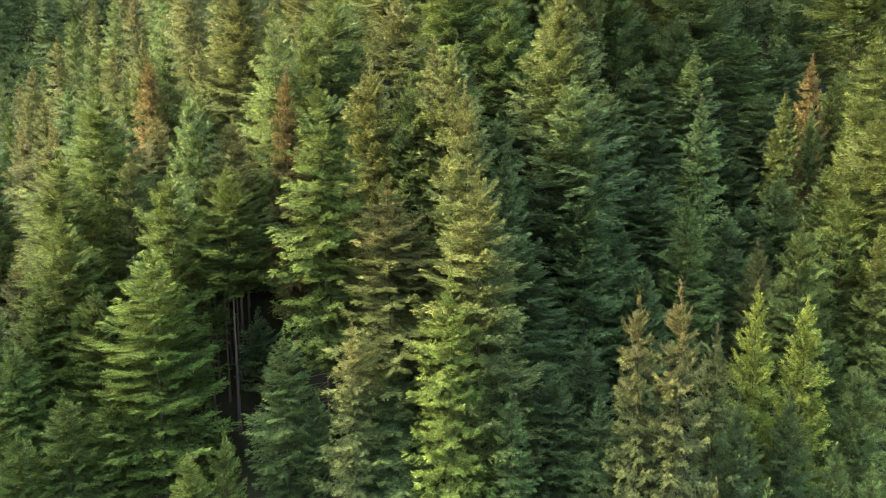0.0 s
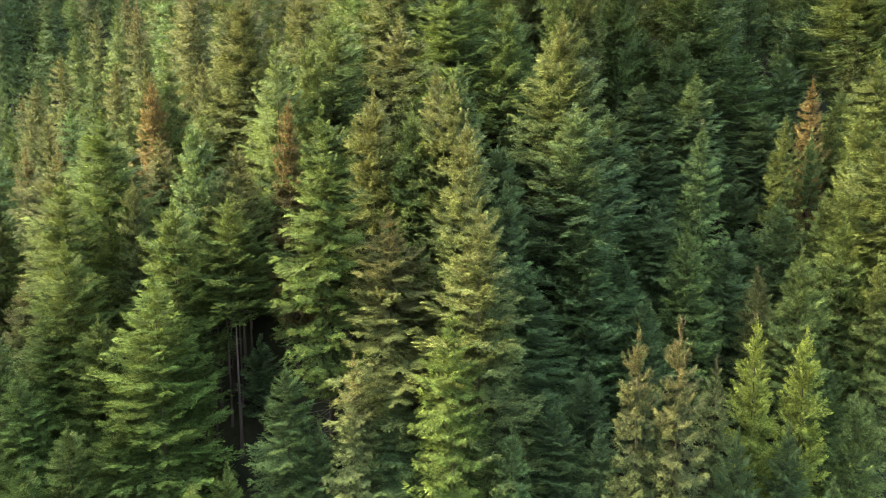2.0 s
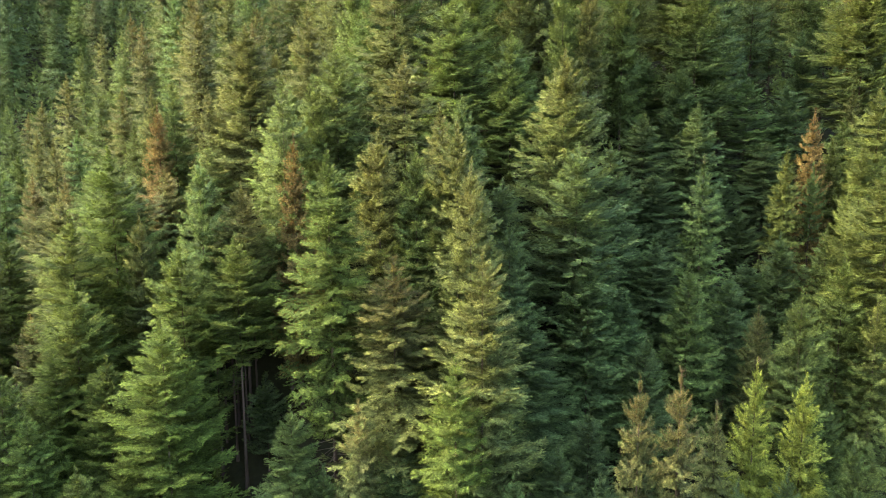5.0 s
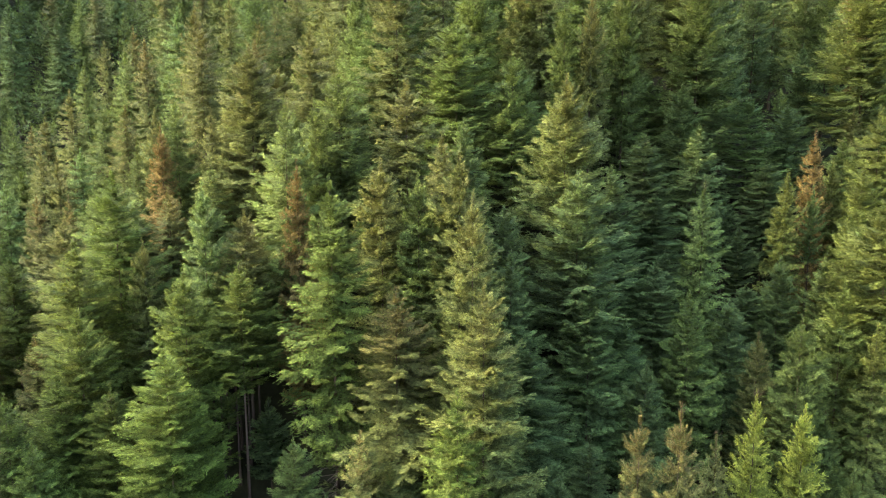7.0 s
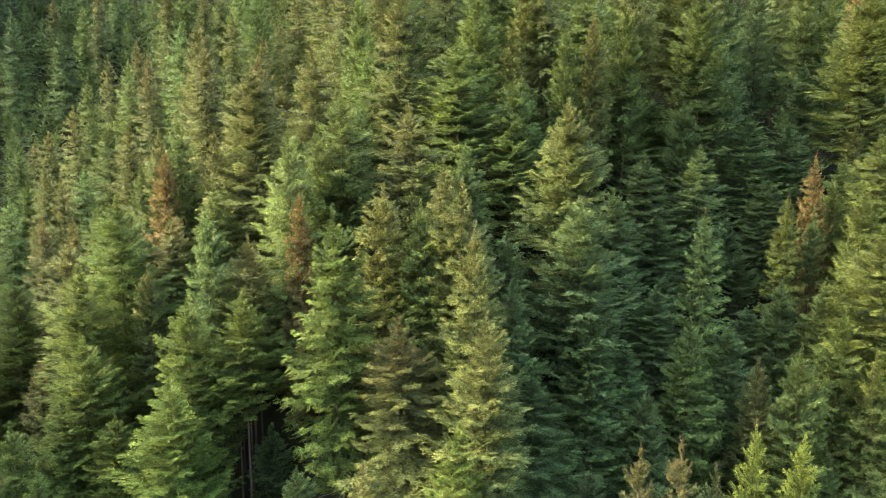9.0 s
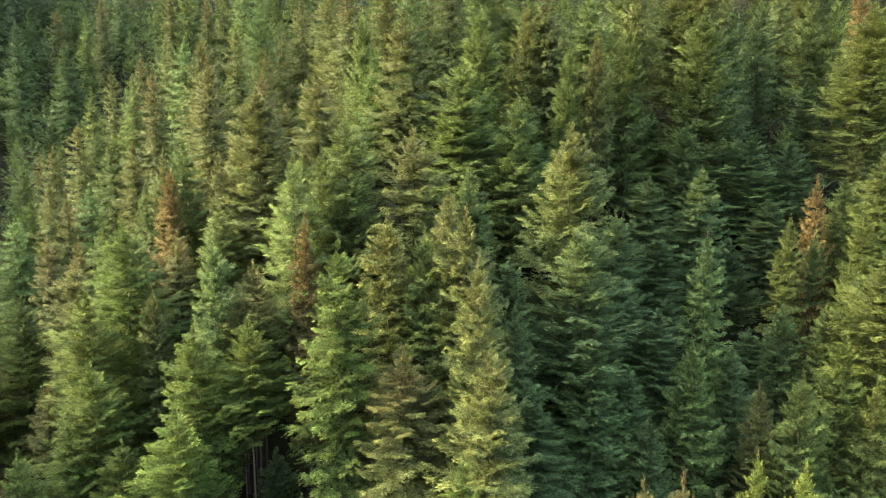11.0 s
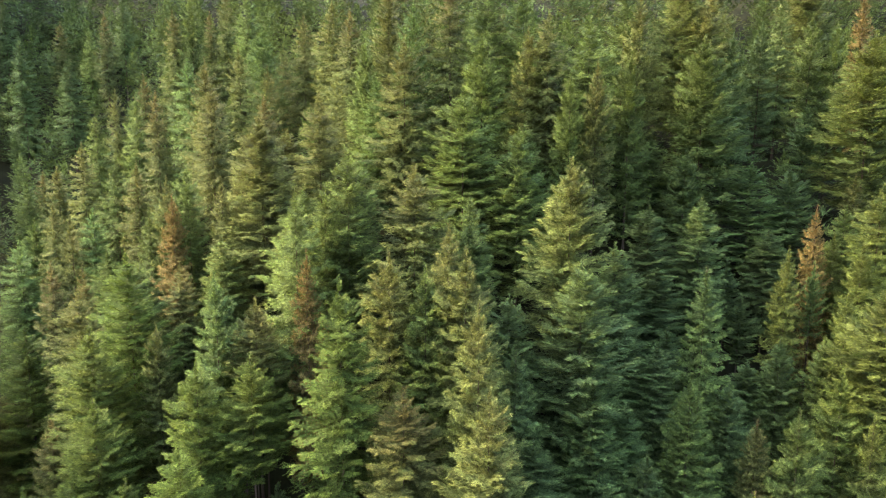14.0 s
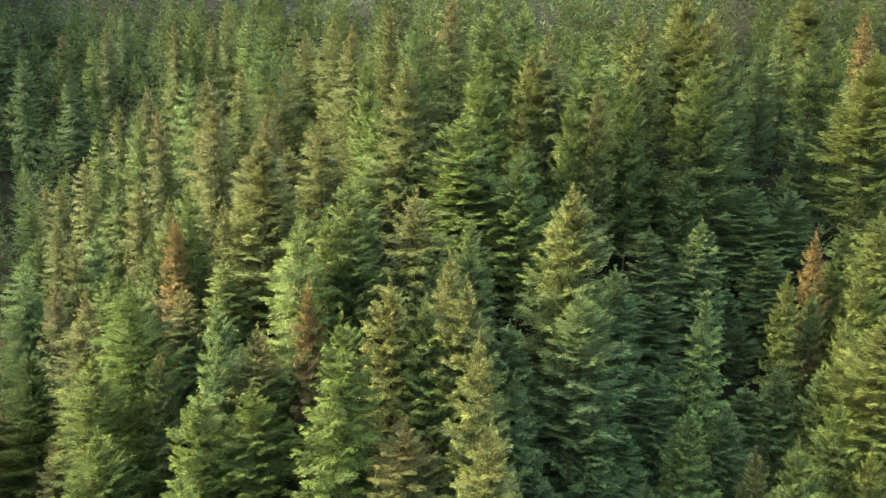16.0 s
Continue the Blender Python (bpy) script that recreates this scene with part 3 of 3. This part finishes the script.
spruce(-2.18, 28.50, 11.12, 1, "deep")
spruce(-5.62, 28.00, 10.04, 0.9, "deep")
spruce(18.56, 29.00, 10.74, 0.8, "green")
spruce(11.94, 26.00, 10.33, 0.8, "deep")
spruce(14.79, 27.50, 10.00, 0.8, "deep")
spruce(19.58, 45.00, 20.20, 1, "deep")
spruce(18.05, 40.00, 17.17, 1, "deep")
spruce(13.02, 40.00, 19.31, 0.9, "deep")
spruce(15.81, 37.00, 16.90, 0.9, "deep")
spruce(19.51, 39.00, 18.99, 0.9, "deep")
spruce(9.94, 39.00, 20.31, 1, "deep")
spruce(9.45, 35.00, 16.34, 0.9, "deep")
spruce(21.64, 38.00, 19.35, 0.9, "green")
spruce(23.89, 40.00, 21.57, 0.9, "lime")
spruce(21.01, 35.00, 18.44, 0.9, "green")
spruce(25.78, 52.00, 28.71, 1, "deep")
spruce(22.55, 48.00, 24.48, 1, "deep")
spruce(13.34, 46.00, 26.30, 1, "deep")
spruce(10.14, 42.00, 24.25, 1, "deep")
spruce(3.06, 33.00, 20.38, 0.9, "deep")
# slim bare stems in the opening
spruce(-11.30, 33.70, 17.60, 0.8, "deep", live=0.36)
spruce(-11.95, 33.20, 17.40, 0.8, "deep", live=0.36)
spruce(-10.90, 34.40, 18.00, 0.8, "deep", live=0.36)
spruce(-12.30, 36.60, 20.50, 0.9, "deep", live=0.36)
spruce(-11.65, 35.30, 19.20, 0.8, "deep", live=0.36)
spruce(-10.75, 35.90, 19.60, 0.8, "deep", live=0.36)
spruce(-12.15, 34.70, 18.60, 0.8, "deep", live=0.36)
spruce(-11.50, 38.60, 19.40, 0.95, "deep", habit="weeping")
spruce(-13.60, 37.90, 19.80, 0.95, "deep", habit="weeping")
spruce(-9.70, 38.20, 20.20, 0.95, "deep", habit="weeping")
spruce(-9.45, 33.00, 12.60, 0.95, "deep")
spruce(-10.90, 29.50, 9.00, 0.9, "rich")
# rows added just out of view on the sun side to shade the stand
for k in range(13):
    y = 24.0 + 3.4 * k
    back_tree(-0.67 * y - 5.2 - 0.6 * (k % 2), y, canopy(-0.67 * y - 2, y) + 0.7 + 0.9 * (k % 3), 1.0, "rich" if k % 3 else "olive")
    back_tree(-0.67 * y - 11.0 + 0.5 * (k % 3), y - 1.2, canopy(-0.67 * y - 7, y) + 0.4 + 1.1 * (k % 2), 1.1, "green")
# the rest of the stand, between and behind the trees above
GAPS = [(-10.4, 28.5, 2.6), (-11.7, 34.0, 3.2)]         # openings left between the crowns
EYE_END = Vector((-0.4, -1.6, 31.9))


def filler():
    step = 3.3
    for j in range(int(92 / step)):
        for i in range(int(180 / step)):
            x, y = -90 + step * (i + rng.uniform(0.05, 0.95)), 17 + step * (j + rng.uniform(0.05, 0.95))
            if abs(x) > 0.70 * y + 3:
                continue
            top = canopy(x, y) - rng.uniform(2.2, 5.8) - ((3.6 if x > -4 and y < 80 else 1.8) if y > 52 else 1.4 if y > 42 else 0) - (3.0 if x < -27 and y > 67 and y < 79 - 0.3 * (x + 30) else 2.0 if x < -20 and y > 66 else 0)
            if (top - EYE_END.z) / math.hypot(x, y) > 0.235:
                continue
            if y < 34:                                 # the front of the stand falls away towards the valley
                top = min(top - 1.5, 19.2 - 0.56 * y + 0.9 * max(0, y - 25) + rng.uniform(-2, 0))
            if any((x - px) ** 2 + (y - py) ** 2 < (2.6 if y < 50 else 2.8) ** 2 for px, py in PLANTED):
                continue
            if any((x - gx) ** 2 + (y - gy) ** 2 < r * r for gx, gy, r in GAPS) or top - ground_height(x, y) < 4:
                continue
            pick = rng.random()
            tint = "green" if pick < 0.5 else "olive" if pick < 0.72 else "deep" if pick < 0.88 else "bronze" if pick < 0.95 else "fresh"
            # Gully and far bank: their shade is put in as the darker tint.
            if (10 < x < 30 and 30 < y < 60 or x < -20 and y > 66) and tint in ("olive", "bronze", "fresh"):
                tint = "deep"
            (back_tree if y > 54 else spruce)(x, y, top, rng.uniform(0.8, 1.1), tint)


filler()


def crown_arrays(meshes):
    """Corner places, triangles and growth coordinates of crown meshes, which are then removed."""
    shapes = []
    for mesh in meshes:
        co, tri, uv = np.empty(len(mesh.vertices) * 3), np.empty(len(mesh.loops), int), np.empty(len(mesh.loops) * 2)
        mesh.vertices.foreach_get("co", co)
        mesh.loops.foreach_get("vertex_index", tri)
        mesh.uv_layers[0].data.foreach_get("uv", uv)
        shapes.append((co.reshape(-1, 3), tri.reshape(-1, 3), uv))
        bpy.data.meshes.remove(mesh)
    return shapes


def joined_woods(name, planted, label):
    """One mass of crowns; planted: shape, place of the tip, width and height factor of each."""
    points, tris, uvs, total = [], [], [], 0
    for (co, tri, uv), tip, w, h in planted:
        b = rng.uniform(0, 6.28)
        turn = np.array(((math.cos(b) * w, math.sin(b) * w, 0), (-math.sin(b) * w, math.cos(b) * w, 0), (0, 0, h)))
        points.append(co @ turn + tip)
        tris.append(tri + total)
        uvs.append(uv)
        total += len(co)
    mesh = bpy.data.meshes.new(name)
    mesh.from_pydata(np.concatenate(points).tolist(), [], np.concatenate(tris).tolist())
    layer = mesh.uv_layers.new(name="growth")
    layer.data.foreach_set("uv", np.concatenate(uvs).astype(np.float32))
    mesh.materials.append(NEEDLES)
    return tagged(new(name, mesh), label, "forest", kind="stuff")


def back_stand():
    """The crowded trees between and behind the ones that can be told apart, with the unseen shading rows."""
    SETS["back", "plated"], SETS["back", "weeping"] = branch_set(5, 1, 0.08, 0.36, 0.27), branch_set(5, 1, 0.13, 0.36, 0.26)
    shapes = crown_arrays([crown_mesh("back", habit, 8.5, 2.8, 0.6, 7) for habit in ("plated", "weeping", "weeping")])
    for tint, trees in BACK.items():
        colour, share, _ = TINTS[tint]
        stand = joined_woods("back_stand", [(shapes[rng.integers(3)], (x, y, top), 0.84 * w ** 1.4, rng.uniform(0.95, 1.12)) for x, y, top, w in trees],
                             tint + " crowded spruces filling the slope between taller ones")
        stand.color = (*colour, share * 0.6)


back_stand()


def far_woods():
    """The forest that goes on over the rest of the hill, as one mass of crowns."""
    SETS["mass", "plated"] = branch_set(4, 0, 0.06, 0.5, 0.32)
    crowns = [crown_mesh("mass", "plated", 8.0, 2.9, 1.0, 5) for _ in range(3)]
    SETS["under", "plated"] = branch_set(6, 0, 0.06, 0.38, 0.30)
    crowns += [crown_mesh("under", "plated", 8.0, 2.7, 0.8, 6) for _ in range(3)]
    shapes, planted, spots = crown_arrays(crowns), [], []
    for step, x0, x1, y0, y1 in ((3.5, -120, 120, 15, 150), (7.0, -63, 63, -48, 15), (14.0, -190, 190, -110, 190)):
        for j in range(int((y1 - y0) / step)):
            for i in range(int((x1 - x0) / step)):
                x, y = x0 + step * (i + rng.uniform(0.1, 0.9)), y0 + step * (j + rng.uniform(0.1, 0.9))
                if step < 8 or not (-120 < x < 120 and 15 < y < 150 or -63 < x < 63 and -48 < y < 15):
                    spots.append((x, y))
    for x, y in spots:
        # Left of the view the crowns are raised to shade the left edge.
        top = canopy(x, y) - rng.uniform(0.5, 4.0) + (1.5 if x < 0 and y < 60 else 0)
        seen = 15 < y < 108 and abs(x) < 0.70 * y + 5 and (top - EYE_END.z) / math.hypot(x, y) < 0.235
        dense = 3 if y < 15 and y > -48 and abs(x) < 63 else 0
        if seen and y > 52:                        # low trees under the tall ones
            dense = 3 if x < -24 and y > 60 or y > 84 else 0
            top = canopy(x, y) - rng.uniform(6.2, 8.6) - (0 if dense else 2.0) + (1.8 if y > 84 else 0)
            if any((x - px) ** 2 + (y - py) ** 2 < 2.6 for px, py in PLANTED):
                continue
        elif seen or (-120 < x < 120 and 15 < y < 150 and (top - EYE_END.z) / max(1, math.hypot(x, y)) > 0.30 and rng.random() < 0.8):
            continue
        # Kept denser on the unseen sun side, for the shade it throws.
        if -120 < x < 120 and 15 < y < 150 and abs(x) > 0.72 * y + 10 and rng.random() < (0.15 if x < 0 and y < 60 else 0.4 if x < 0 and y < 110 else 0.85):
            continue
        if y < 30 and abs(x) < 0.7 * max(y, 0) + 6 and top > 17.2 - 0.54 * y or math.hypot(x, y) < 6:
            continue
        planted.append((shapes[dense + rng.integers(3)], (x, y, top), rng.uniform(0.9, 1.2), 1.15))
    woods = joined_woods("far_woods", planted, "unbroken green spruce forest over the rest of the hill")
    woods.color = (0.062, 0.096, 0.032, 0.1)


far_woods()
